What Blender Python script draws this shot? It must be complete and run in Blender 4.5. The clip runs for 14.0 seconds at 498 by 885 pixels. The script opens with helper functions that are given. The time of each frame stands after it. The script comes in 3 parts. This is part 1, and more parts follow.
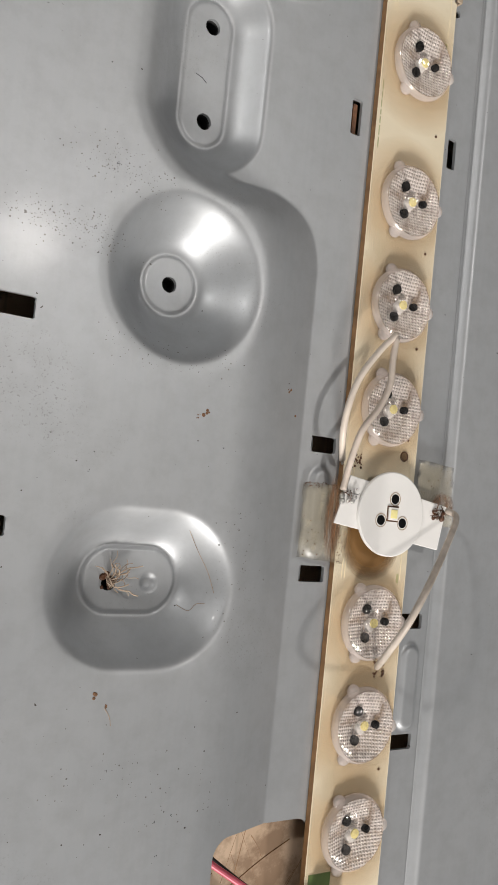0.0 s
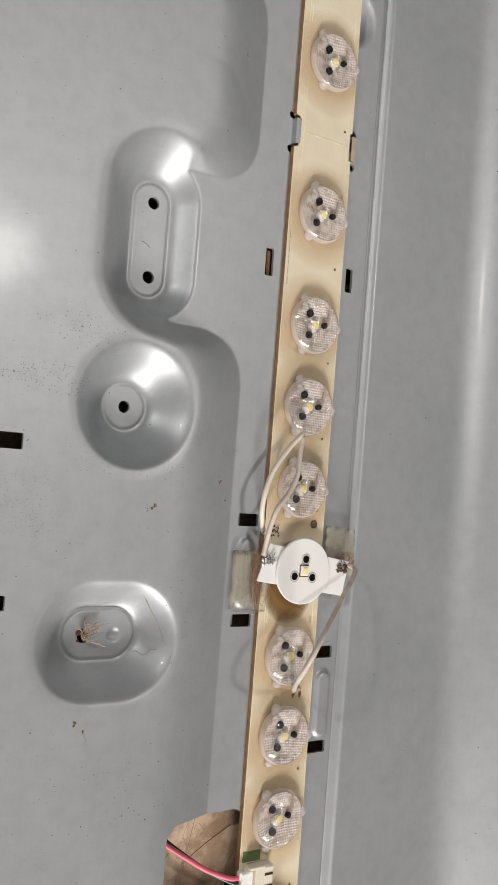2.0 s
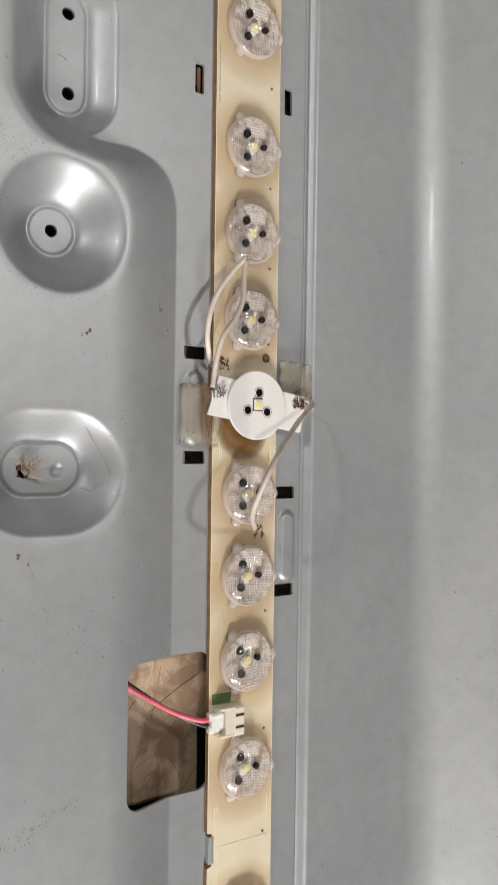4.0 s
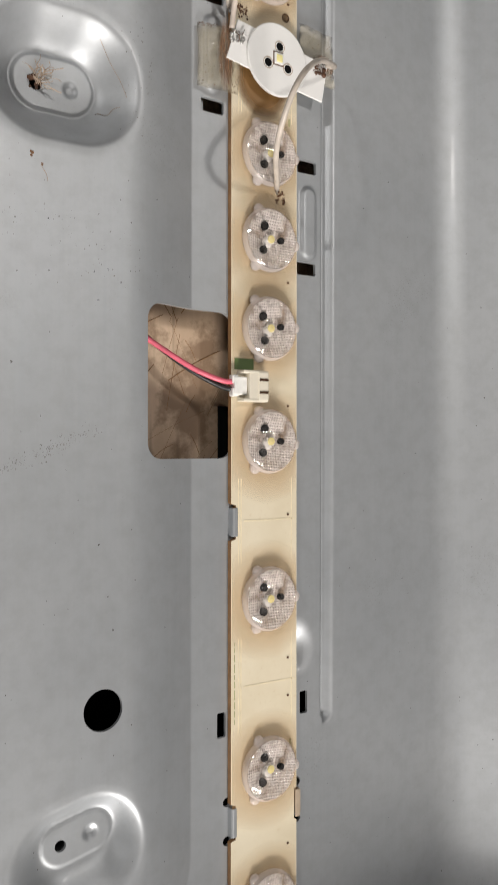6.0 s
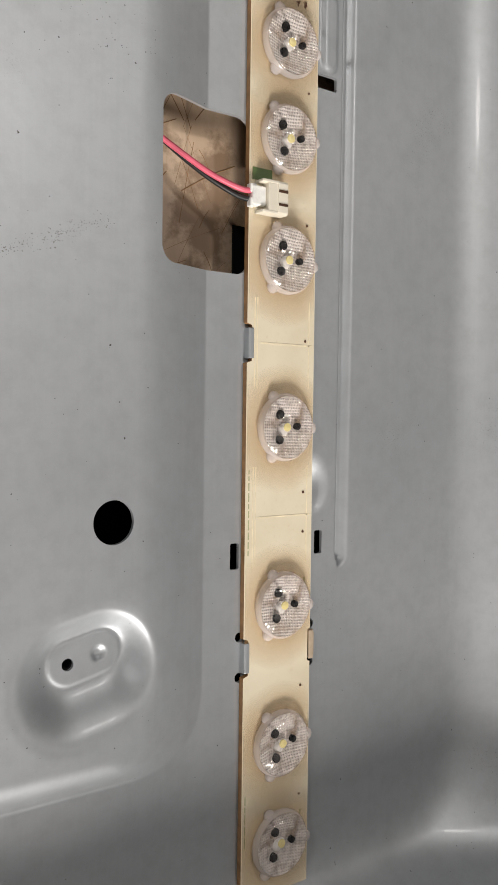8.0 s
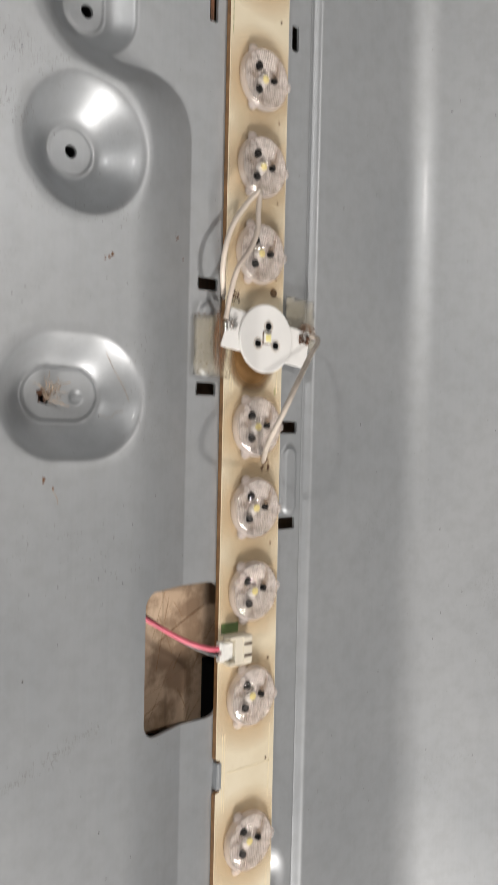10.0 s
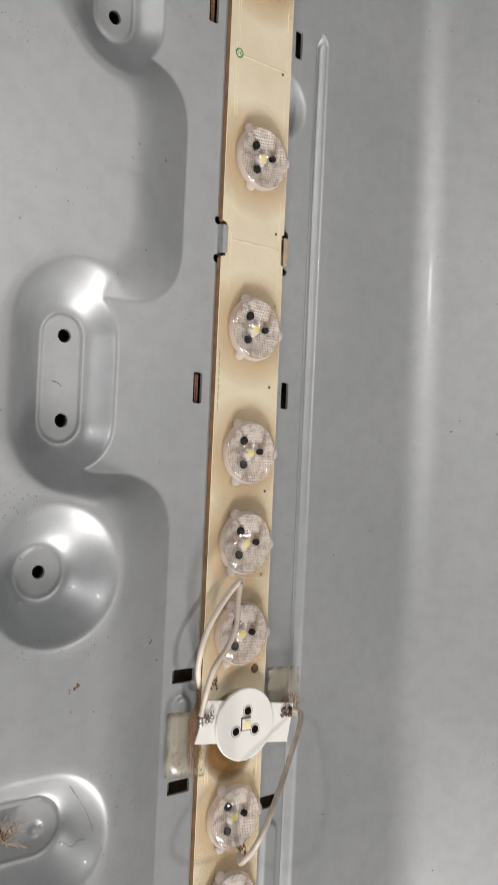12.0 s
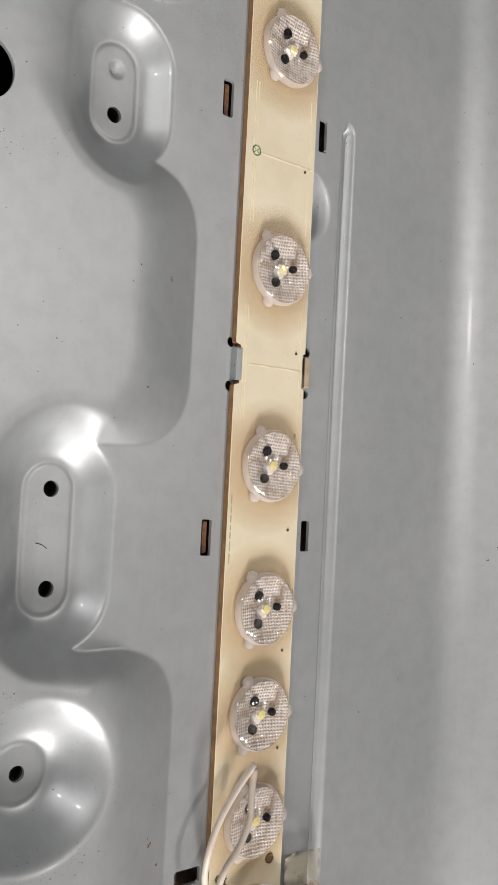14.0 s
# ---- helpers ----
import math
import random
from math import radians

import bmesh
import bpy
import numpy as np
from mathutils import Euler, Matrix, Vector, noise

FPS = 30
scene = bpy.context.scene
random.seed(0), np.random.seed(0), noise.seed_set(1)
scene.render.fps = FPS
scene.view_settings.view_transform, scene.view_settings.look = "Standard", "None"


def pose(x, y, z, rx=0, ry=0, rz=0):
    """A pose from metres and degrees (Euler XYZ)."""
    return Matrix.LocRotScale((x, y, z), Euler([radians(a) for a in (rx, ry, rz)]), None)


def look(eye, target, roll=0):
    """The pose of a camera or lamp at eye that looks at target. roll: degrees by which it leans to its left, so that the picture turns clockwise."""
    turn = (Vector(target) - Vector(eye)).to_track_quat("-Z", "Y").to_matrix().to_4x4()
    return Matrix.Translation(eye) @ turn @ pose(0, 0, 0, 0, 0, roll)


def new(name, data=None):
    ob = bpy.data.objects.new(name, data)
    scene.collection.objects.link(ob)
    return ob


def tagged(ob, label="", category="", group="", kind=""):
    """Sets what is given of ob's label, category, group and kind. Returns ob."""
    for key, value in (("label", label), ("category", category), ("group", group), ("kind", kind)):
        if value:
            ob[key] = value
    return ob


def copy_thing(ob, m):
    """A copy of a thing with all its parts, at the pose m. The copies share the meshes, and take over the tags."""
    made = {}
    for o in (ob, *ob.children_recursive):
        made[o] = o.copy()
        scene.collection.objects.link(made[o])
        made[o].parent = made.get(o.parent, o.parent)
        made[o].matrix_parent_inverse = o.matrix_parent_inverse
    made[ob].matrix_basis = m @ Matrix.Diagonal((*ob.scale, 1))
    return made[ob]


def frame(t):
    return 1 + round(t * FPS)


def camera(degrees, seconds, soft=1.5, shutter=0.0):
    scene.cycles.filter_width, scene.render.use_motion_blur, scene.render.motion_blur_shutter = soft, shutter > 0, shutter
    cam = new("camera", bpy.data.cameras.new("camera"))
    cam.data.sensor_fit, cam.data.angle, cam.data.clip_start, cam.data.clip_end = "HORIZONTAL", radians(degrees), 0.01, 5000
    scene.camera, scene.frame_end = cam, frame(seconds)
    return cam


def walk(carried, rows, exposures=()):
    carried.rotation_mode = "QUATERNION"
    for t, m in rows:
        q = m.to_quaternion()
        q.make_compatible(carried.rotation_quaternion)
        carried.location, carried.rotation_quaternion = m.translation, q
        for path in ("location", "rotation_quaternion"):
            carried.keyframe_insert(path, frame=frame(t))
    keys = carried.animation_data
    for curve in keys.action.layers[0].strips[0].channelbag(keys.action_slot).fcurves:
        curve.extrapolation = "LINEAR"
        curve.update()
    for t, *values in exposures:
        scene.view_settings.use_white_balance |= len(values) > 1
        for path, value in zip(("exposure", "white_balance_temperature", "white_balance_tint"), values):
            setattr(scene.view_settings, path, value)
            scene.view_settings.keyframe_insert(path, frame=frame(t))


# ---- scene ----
cam = camera(32.0, 14.0, soft=1.4, shutter=0.3)
PATH = [
    (0, (-0.162, 0.061, 0.189), (0.897, 0.172, -1.505), 90.7),
    (0.5, (-0.162, 0.064, 0.196), (0.908, 0.171, -1.491), 90.7),
    (1, (-0.167, 0.078, 0.216), (0.902, 0.183, -1.471), 90.3),
    (1.5, (-0.17, 0.089, 0.23), (0.916, 0.186, -1.447), 90.3),
    (2, (-0.19, 0.089, 0.253), (0.914, 0.178, -1.412), 90.6),
    (2.5, (-0.189, 0.077, 0.255), (0.931, 0.146, -1.401), 90.6),
    (2.7, (-0.178, 0.081, 0.254), (0.926, 0.104, -1.414), 92.3),
    (4.8, (-0.165, 0.001, 0.249), (0.954, 0.011, -1.408), 89.6),
    (5, (-0.166, -0.011, 0.247), (0.956, 0.004, -1.409), 89.3),
    (5.5, (-0.164, -0.039, 0.236), (0.963, -0.028, -1.415), 89.5),
    (6, (-0.166, -0.068, 0.233), (0.967, -0.055, -1.415), 89.5),
    (6.5, (-0.168, -0.086, 0.227), (0.982, -0.079, -1.409), 89.9),
    (7, (-0.167, -0.11, 0.216), (1.003, -0.115, -1.407), 90.4),
    (7.2, (-0.166, -0.115, 0.213), (1.007, -0.139, -1.407), 91.3),
    (9.3, (-0.171, -0.091, 0.219), (1.011, -0.168, -1.393), 94.1),
    (9.5, (-0.173, -0.054, 0.225), (0.999, -0.134, -1.394), 94.4),
    (10, (-0.195, 0.03, 0.233), (1.086, -0.019, -1.302), 92.9),
    (10.5, (-0.197, 0.063, 0.239), (1.087, 0.068, -1.295), 91.2),
    (11, (-0.194, 0.086, 0.24), (1.078, 0.1, -1.303), 91.0),
    (11.5, (-0.184, 0.124, 0.236), (1.067, 0.143, -1.324), 91.3),
    (12, (-0.178, 0.145, 0.228), (1.063, 0.184, -1.34), 91.1),
    (12.5, (-0.177, 0.17, 0.216), (1.06, 0.216, -1.355), 91.2),
    (13, (-0.172, 0.176, 0.209), (1.073, 0.249, -1.354), 90.3),
    (13.5, (-0.166, 0.18, 0.2), (1.081, 0.259, -1.361), 90.1),
    (14, (-0.161, 0.184, 0.194), (1.086, 0.267, -1.367), 89.9),
]
walk(cam, [(t, look(eye, target, roll)) for t, eye, target, roll in PATH],
     [(0, -0.24), (2.7, -0.20), (5, -0.28), (7.2, -0.28), (9.5, -0.24), (10.5, -0.20), (11.5, -0.20), (13.5, -0.06), (14, -0.05)])

# ---- light: a broad lamp in front, a ceiling lamp, a small lamp to the side, a dim room ----
world = bpy.data.worlds.new("room_air")
scene.world = world
world.use_nodes = True
world.node_tree.nodes["Background"].inputs[0].default_value = (0.75, 0.85, 1.0, 1)
world.node_tree.nodes["Background"].inputs[1].default_value = 0.02


def area_lamp(name, eye, target, size, watts, colour):
    data = bpy.data.lights.new(name, "AREA")
    data.shape, data.size, data.energy, data.color = "DISK", size, watts, colour
    ob = new(name, data)
    ob.matrix_world = look(eye, target)
    return ob


area_lamp("lamp_front", (-0.30, -1.92, 1.02), (0, 0.05, 0), 0.50, 72.0, (1.0, 0.95, 0.90))
area_lamp("lamp_ceiling", (0.36, 0.54, 1.60), (0, 0.05, 0), 0.14, 7.2, (1.0, 0.95, 0.90))
area_lamp("lamp_left", (-1.35, 0.75, 0.85), (0, 0.05, 0), 0.08, 8.5, (1.0, 0.96, 0.92))


# ---- materials ----
def material(name):
    mat = bpy.data.materials.new(name)
    mat.use_nodes = True
    tree = mat.node_tree
    return mat, tree, tree.nodes["Principled BSDF"]


def node(tree, kind, **values):
    n = tree.nodes.new(kind)
    for key, value in values.items():
        n.inputs[key].default_value = value
    return n


def ramp(tree, source, stops):
    r = tree.nodes.new("ShaderNodeValToRGB")
    while len(r.color_ramp.elements) < len(stops):
        r.color_ramp.elements.new(0.5)
    for el, (p, c) in zip(r.color_ramp.elements, stops):
        el.position, el.color = p, (c if len(c) == 4 else (*c, 1)) if isinstance(c, tuple) else (c, c, c, 1)
    tree.links.new(source, r.inputs[0])
    return r.outputs[0]


def mix(tree, fac, a, b, mode="MIX"):
    m = tree.nodes.new("ShaderNodeMix")
    m.data_type, m.blend_type = "RGBA", mode
    for sock, v in ((m.inputs[0], fac), (m.inputs[6], a), (m.inputs[7], b)):
        if hasattr(v, "links"):
            tree.links.new(v, sock)
        elif isinstance(v, tuple):
            sock.default_value = (*v, 1)
        else:
            sock.default_value = v
    return m.outputs[2]


def coords(tree, scale=(1, 1, 1)):
    c = tree.nodes.new("ShaderNodeTexCoord")
    m = tree.nodes.new("ShaderNodeMapping")
    m.inputs["Scale"].default_value = scale
    tree.links.new(c.outputs["Object"], m.inputs[0])
    return m.outputs[0]


def noise_tex(tree, vec, scale, detail=4, rough=0.55):
    n = node(tree, "ShaderNodeTexNoise", Scale=scale, Detail=detail, Roughness=rough)
    tree.links.new(vec, n.inputs["Vector"])
    return n.outputs["Fac"]


def bump(tree, bsdf, height, strength, distance):
    b = node(tree, "ShaderNodeBump", Strength=strength, Distance=distance)
    tree.links.new(height, b.inputs["Height"])
    tree.links.new(b.outputs[0], bsdf.inputs["Normal"])


def plain(name, colour, rough=0.5, metal=0.0, vary=0.12, scale=300.0, relief=0.15):
    mat, tree, b = material(name)
    n = noise_tex(tree, coords(tree), scale)
    dark = tuple(c * (1 - vary) for c in colour)
    light = tuple(min(1, c * (1 + vary)) for c in colour)
    tree.links.new(ramp(tree, n, [(0.3, dark), (0.7, light)]), b.inputs["Base Color"])
    b.inputs["Roughness"].default_value, b.inputs["Metallic"].default_value = rough, metal
    bump(tree, b, n, relief, 0.0002)
    return mat


def painted_steel():
    mat, tree, b = material("grey_painted_steel")
    v = coords(tree)
    cloud = noise_tex(tree, v, 14, 5)
    streak = noise_tex(tree, coords(tree, (900, 14, 900)), 1.0, 3)
    col = ramp(tree, cloud, [(0.3, (0.405, 0.425, 0.445)), (0.7, (0.445, 0.46, 0.475))])
    col = mix(tree, ramp(tree, streak, [(0.35, 0.0), (0.75, 0.22)]), col, (0.48, 0.49, 0.495))
    dust = noise_tex(tree, v, 160, 5, 0.65)
    col = mix(tree, ramp(tree, dust, [(0.42, 0.0), (0.70, 0.34)]), col, (0.32, 0.325, 0.33))
    # fine soot specks, gathered in patches
    patch = ramp(tree, noise_tex(tree, v, 22, 3), [(0.58, 0.0), (0.70, 0.7)])
    speck = ramp(tree, noise_tex(tree, v, 1500, 2, 0.7), [(0.60, 0.0), (0.68, 0.8)])
    col = mix(tree, mix(tree, 1.0, patch, speck, "MULTIPLY"), col, (0.20, 0.195, 0.185))
    lone = ramp(tree, noise_tex(tree, v, 900, 1, 0.4), [(0.80, 0.0), (0.82, 1.0)])
    col = mix(tree, lone, col, (0.07, 0.06, 0.05))
    tree.links.new(col, b.inputs["Base Color"])
    tree.links.new(ramp(tree, cloud, [(0.3, 0.45), (0.7, 0.53)]), b.inputs["Roughness"])
    b.inputs["Metallic"].default_value = 0.55
    b.inputs["Coat Weight"].default_value = 0.06
    b.inputs["Coat Roughness"].default_value = 0.10
    bump(tree, b, noise_tex(tree, v, 1600, 2), 0.05, 0.0001)
    return mat


def board_coat():
    mat, tree, b = material("yellowed_white_board_coat")
    v = coords(tree)
    cloud = noise_tex(tree, v, 60, 4)
    col = ramp(tree, cloud, [(0.3, (0.70, 0.61, 0.445)), (0.7, (0.78, 0.70, 0.54))])
    fine = noise_tex(tree, v, 700, 3)
    col = mix(tree, ramp(tree, fine, [(0.60, 0.0), (0.8, 0.3)]), col, (0.55, 0.40, 0.22))
    tree.links.new(col, b.inputs["Base Color"])
    b.inputs["Roughness"].default_value = 0.34
    bump(tree, b, fine, 0.05, 0.0001)
    return mat


def clear_plastic(name, see, tint, strength, rough=0.12):
    """Clear moulded plastic: partly let through, partly milky, glossy, slightly uneven."""
    mat, tree, b = material(name)
    v = coords(tree)
    b.inputs["Base Color"].default_value = (*tint, 1)
    b.inputs["Roughness"].default_value = rough
    b.inputs["IOR"].default_value = 1.5
    h = noise_tex(tree, v, 500, 2)
    bump(tree, b, h, strength, 0.0004)
    t = node(tree, "ShaderNodeBsdfTransparent", Color=(0.97, 0.95, 0.93, 1))
    m = tree.nodes.new("ShaderNodeMixShader")
    m.inputs[0].default_value = 1 - see
    tree.links.new(t.outputs[0], m.inputs[1])
    tree.links.new(b.outputs[0], m.inputs[2])
    tree.links.new(m.outputs[0], tree.nodes["Material Output"].inputs[0])
    return mat


def prism_floor():
    """The underside of a lens: a fine moulded square grid that glitters like silver."""
    mat, tree, b = material("silvery_lens_grid")
    v = coords(tree)
    waves = []
    for axis, scale in (("X", 330), ("Y", 350)):
        w = node(tree, "ShaderNodeTexWave", Scale=scale, Distortion=0.9, Detail=1)
        w.bands_direction = axis
        tree.links.new(v, w.inputs["Vector"])
        waves.append(w.outputs["Fac"])
    grid = mix(tree, 1.0, waves[0], waves[1], "MULTIPLY")
    spots = noise_tex(tree, v, 260, 3, 0.6)
    tree.links.new(ramp(tree, spots, [(0.32, (0.92, 0.85, 0.82)), (0.50, (1.0, 0.96, 0.94))]), b.inputs["Base Color"])
    b.inputs["Metallic"].default_value, b.inputs["Roughness"].default_value = 0.12, 0.10
    bump(tree, b, mix(tree, 0.5, grid, noise_tex(tree, v, 190, 2, 0.5)), 0.8, 0.0013)
    t = node(tree, "ShaderNodeBsdfTransparent", Color=(0.97, 0.93, 0.90, 1))
    m = tree.nodes.new("ShaderNodeMixShader")
    tree.links.new(ramp(tree, spots, [(0.36, 0.30), (0.58, 0.82)]), m.inputs[0])
    tree.links.new(t.outputs[0], m.inputs[1])
    tree.links.new(b.outputs[0], m.inputs[2])
    tree.links.new(m.outputs[0], tree.nodes["Material Output"].inputs[0])
    return mat


def dome_plastic():
    """Clear plastic skin with faint ribs: mostly let through, a little milky, mirroring the lamps."""
    mat, tree, b = material("clear_ribbed_dome_plastic")
    v = coords(tree)
    b.inputs["Base Color"].default_value = (0.90, 0.82, 0.79, 1)
    b.inputs["Roughness"].default_value = 0.3
    w = node(tree, "ShaderNodeTexWave", Scale=300, Distortion=2.5, Detail=1)
    w.bands_direction = "X"
    tree.links.new(v, w.inputs["Vector"])
    lumps = noise_tex(tree, v, 380, 2, 0.5)
    bp = node(tree, "ShaderNodeBump", Strength=0.22, Distance=0.0004)
    tree.links.new(mix(tree, 0.5, w.outputs["Fac"], lumps), bp.inputs["Height"])
    g = node(tree, "ShaderNodeBsdfGlossy", Color=(1, 0.98, 0.96, 1), Roughness=0.05)
    tree.links.new(bp.outputs[0], g.inputs["Normal"])
    t = node(tree, "ShaderNodeBsdfTransparent", Color=(0.97, 0.94, 0.92, 1))
    milk, gloss = tree.nodes.new("ShaderNodeMixShader"), tree.nodes.new("ShaderNodeMixShader")
    tree.links.new(ramp(tree, lumps, [(0.40, 0.0), (0.75, 0.06)]), milk.inputs[0])
    gloss.inputs[0].default_value = 0.075
    tree.links.new(t.outputs[0], milk.inputs[1])
    tree.links.new(b.outputs[0], milk.inputs[2])
    tree.links.new(milk.outputs[0], gloss.inputs[1])
    tree.links.new(g.outputs[0], gloss.inputs[2])
    tree.links.new(gloss.outputs[0], tree.nodes["Material Output"].inputs[0])
    return mat


def rusty_dirt():
    """Blotchy brown dirt with gaps, fading at its rim."""
    mat, tree, b = material("rusty_dirt_film")
    c = tree.nodes.new("ShaderNodeTexCoord")
    m = tree.nodes.new("ShaderNodeMapping")
    m.inputs["Scale"].default_value = (70, 70, 70)
    tree.links.new(c.outputs["Object"], m.inputs[0])
    g = tree.nodes.new("ShaderNodeTexGradient")
    g.gradient_type = "SPHERICAL"
    tree.links.new(m.outputs[0], g.inputs[0])
    blot = noise_tex(tree, coords(tree, (1, 0.3, 1)), 300, 5, 0.65)
    tree.links.new(ramp(tree, noise_tex(tree, coords(tree), 500, 3), [(0.35, (0.10, 0.045, 0.02)), (0.7, (0.34, 0.17, 0.08))]), b.inputs["Base Color"])
    b.inputs["Roughness"].default_value = 0.5
    a = mix(tree, 1.0, ramp(tree, g.outputs["Fac"], [(0.0, 0.0), (0.35, 1.0)]), ramp(tree, blot, [(0.38, 0.0), (0.66, 0.8)]), "MULTIPLY")
    t = tree.nodes.new("ShaderNodeBsdfTransparent")
    x = tree.nodes.new("ShaderNodeMixShader")
    tree.links.new(a, x.inputs[0])
    tree.links.new(t.outputs[0], x.inputs[1])
    tree.links.new(b.outputs[0], x.inputs[2])
    tree.links.new(x.outputs[0], tree.nodes["Material Output"].inputs[0])
    return mat


def table_wood():
    mat, tree, b = material("scratched_brown_table")
    v = coords(tree, (60, 14, 60))
    grain = noise_tex(tree, v, 1.0, 6, 0.6)
    col = ramp(tree, grain, [(0.3, (0.44, 0.30, 0.19)), (0.7, (0.74, 0.57, 0.42))])
    col = mix(tree, ramp(tree, noise_tex(tree, coords(tree), 60, 6, 0.65), [(0.46, 0.0), (0.58, 0.8)]), col, (0.24, 0.15, 0.09))
    for turn, scale in ((0.6, 70), (-0.5, 55), (1.2, 45)):
        c = tree.nodes.new("ShaderNodeTexCoord")
        mp = tree.nodes.new("ShaderNodeMapping")
        mp.inputs["Rotation"].default_value = (0, 0, turn)
        mp.inputs["Scale"].default_value = (1, 0.04, 1)
        tree.links.new(c.outputs["Object"], mp.inputs[0])
        s = noise_tex(tree, mp.outputs[0], scale * 4, 2, 0.4)
        col = mix(tree, ramp(tree, s, [(0.66, 0.0), (0.74, 0.4)]), col, (0.07, 0.045, 0.03))
    tree.links.new(col, b.inputs["Base Color"])
    b.inputs["Roughness"].default_value = 0.6
    bump(tree, b, grain, 0.2, 0.0004)
    return mat


def heat_stain(name, colour, most, spread=70):
    """Yellow-brown discolouring that fades away from each lamp."""
    mat, tree, b = material(name)
    c = tree.nodes.new("ShaderNodeTexCoord")
    m = tree.nodes.new("ShaderNodeMapping")
    m.inputs["Scale"].default_value = (spread, spread, spread)
    tree.links.new(c.outputs["Object"], m.inputs[0])
    g = tree.nodes.new("ShaderNodeTexGradient")
    g.gradient_type = "SPHERICAL"
    tree.links.new(m.outputs[0], g.inputs[0])
    b.inputs["Base Color"].default_value = (*colour, 1)
    b.inputs["Roughness"].default_value = 0.4
    t = tree.nodes.new("ShaderNodeBsdfTransparent")
    x = tree.nodes.new("ShaderNodeMixShader")
    tree.links.new(ramp(tree, g.outputs["Fac"], [(0.0, 0.0), (0.45, most)]), x.inputs[0])
    tree.links.new(t.outputs[0], x.inputs[1])
    tree.links.new(b.outputs[0], x.inputs[2])
    tree.links.new(x.outputs[0], tree.nodes["Material Output"].inputs[0])
    return mat


STEEL = painted_steel()
STAIN = heat_stain("heat_stain", (0.60, 0.40, 0.20), 0.21, 50)
SCORCH = heat_stain("scorched_coat", (0.26, 0.14, 0.05), 0.9)
COAT = board_coat()
EDGE = plain("brown_board_edge", (0.27, 0.145, 0.06), 0.6, vary=0.3)
TRACE = plain("raised_track_coat", (0.80, 0.70, 0.50), 0.3)
DOME = dome_plastic()
DIRT = rusty_dirt()
RIM = clear_plastic("frosted_lens_rim_plastic", 0.66, (0.96, 0.88, 0.84), 0.1, 0.10)
PRISM = prism_floor()
BLACK = plain("black_glue", (0.006, 0.006, 0.006), 0.95)
BLACK.node_tree.nodes["Principled BSDF"].inputs["Specular IOR Level"].default_value = 0.1
DARK = plain("dark_hole_plastic", (0.02, 0.02, 0.02), 0.8)
PHOSPHOR = plain("yellow_phosphor", (0.92, 0.82, 0.38), 0.25)
WHITE = plain("white_led_package", (0.85, 0.84, 0.80), 0.35)
GLOSS = plain("glossy_clear_white", (0.97, 0.96, 0.94), 0.10, 0.35, vary=0.03)
TAN = plain("tan_glue_outline", (0.42, 0.33, 0.24), 0.6)
SILVER = plain("solder", (0.60, 0.59, 0.57), 0.28, 0.9, relief=0.6)
TONGUE = plain("rusty_brown_tongue", (0.15, 0.065, 0.03), 0.5, vary=0.5, scale=900)
RUST = plain("burnt_flux", (0.085, 0.036, 0.016), 0.45, vary=0.6, relief=0.8)
ORANGE = plain("orange_rust", (0.17, 0.085, 0.04), 0.7, vary=0.5, scale=1500)
CARD = plain("white_coated_plate", (0.82, 0.81, 0.79), 0.4, vary=0.03, scale=120)
WIRE = plain("grey_white_wire_sleeve", (0.50, 0.43, 0.37), 0.45, vary=0.3, scale=120)
WIRE_PALE = plain("cream_wire_sleeve", (0.66, 0.58, 0.50), 0.45, vary=0.15, scale=120)
WIRE_DARK = plain("grey_brown_wire_sleeve", (0.48, 0.42, 0.36), 0.45, vary=0.3, scale=120)
RED = plain("red_wire_sleeve", (0.72, 0.13, 0.19), 0.4)
BLACKWIRE = plain("black_wire_sleeve", (0.02, 0.02, 0.02), 0.4)
NYLON = plain("cream_nylon", (0.76, 0.70, 0.58), 0.45, vary=0.05)
GREEN = plain("bare_green_solder_mask", (0.10, 0.15, 0.05), 0.4)
INK = plain("faded_green_print", (0.40, 0.40, 0.22), 0.6)
TAPE = clear_plastic("clear_yellowed_tape", 0.70, (0.72, 0.66, 0.50), 0.6, 0.12)
WALLPAINT = plain("grey_wall_paint", (0.17, 0.19, 0.21), 0.8, scale=20)
CEILINGPAINT = plain("grey_ceiling_paint", (0.30, 0.30, 0.30), 0.8, scale=20)
TABLE = table_wood()
SOOT = plain("grey_soot", (0.19, 0.183, 0.17), 0.8, vary=0.5, scale=2000)
FIBRE = plain("dusty_fibre", (0.36, 0.28, 0.21), 0.8, vary=0.4)


# ---- mesh helpers ----
def part(name, bm, mat, parent=None, label="", smooth=False):
    me = bpy.data.meshes.new(name)
    bm.to_mesh(me)
    bm.free()
    for m in mat if isinstance(mat, (list, tuple)) else [mat]:
        me.materials.append(m)
    if smooth:
        me.shade_smooth()
    ob = new(name, me)
    ob.parent = parent
    if label:
        tagged(ob, label)
    return ob


def again(ob, m, parent):
    """Another piece on the same mesh."""
    o = new(ob.name.split(".")[0], ob.data)
    o.parent, o.matrix_basis = parent, m
    if "label" in ob:
        o["label"] = ob["label"]
    return o


def empty(name, x=0.0, y=0.0, z=0.0):
    e = new(name)
    e.empty_display_size = 0.01
    e.location = (x, y, z)
    return e


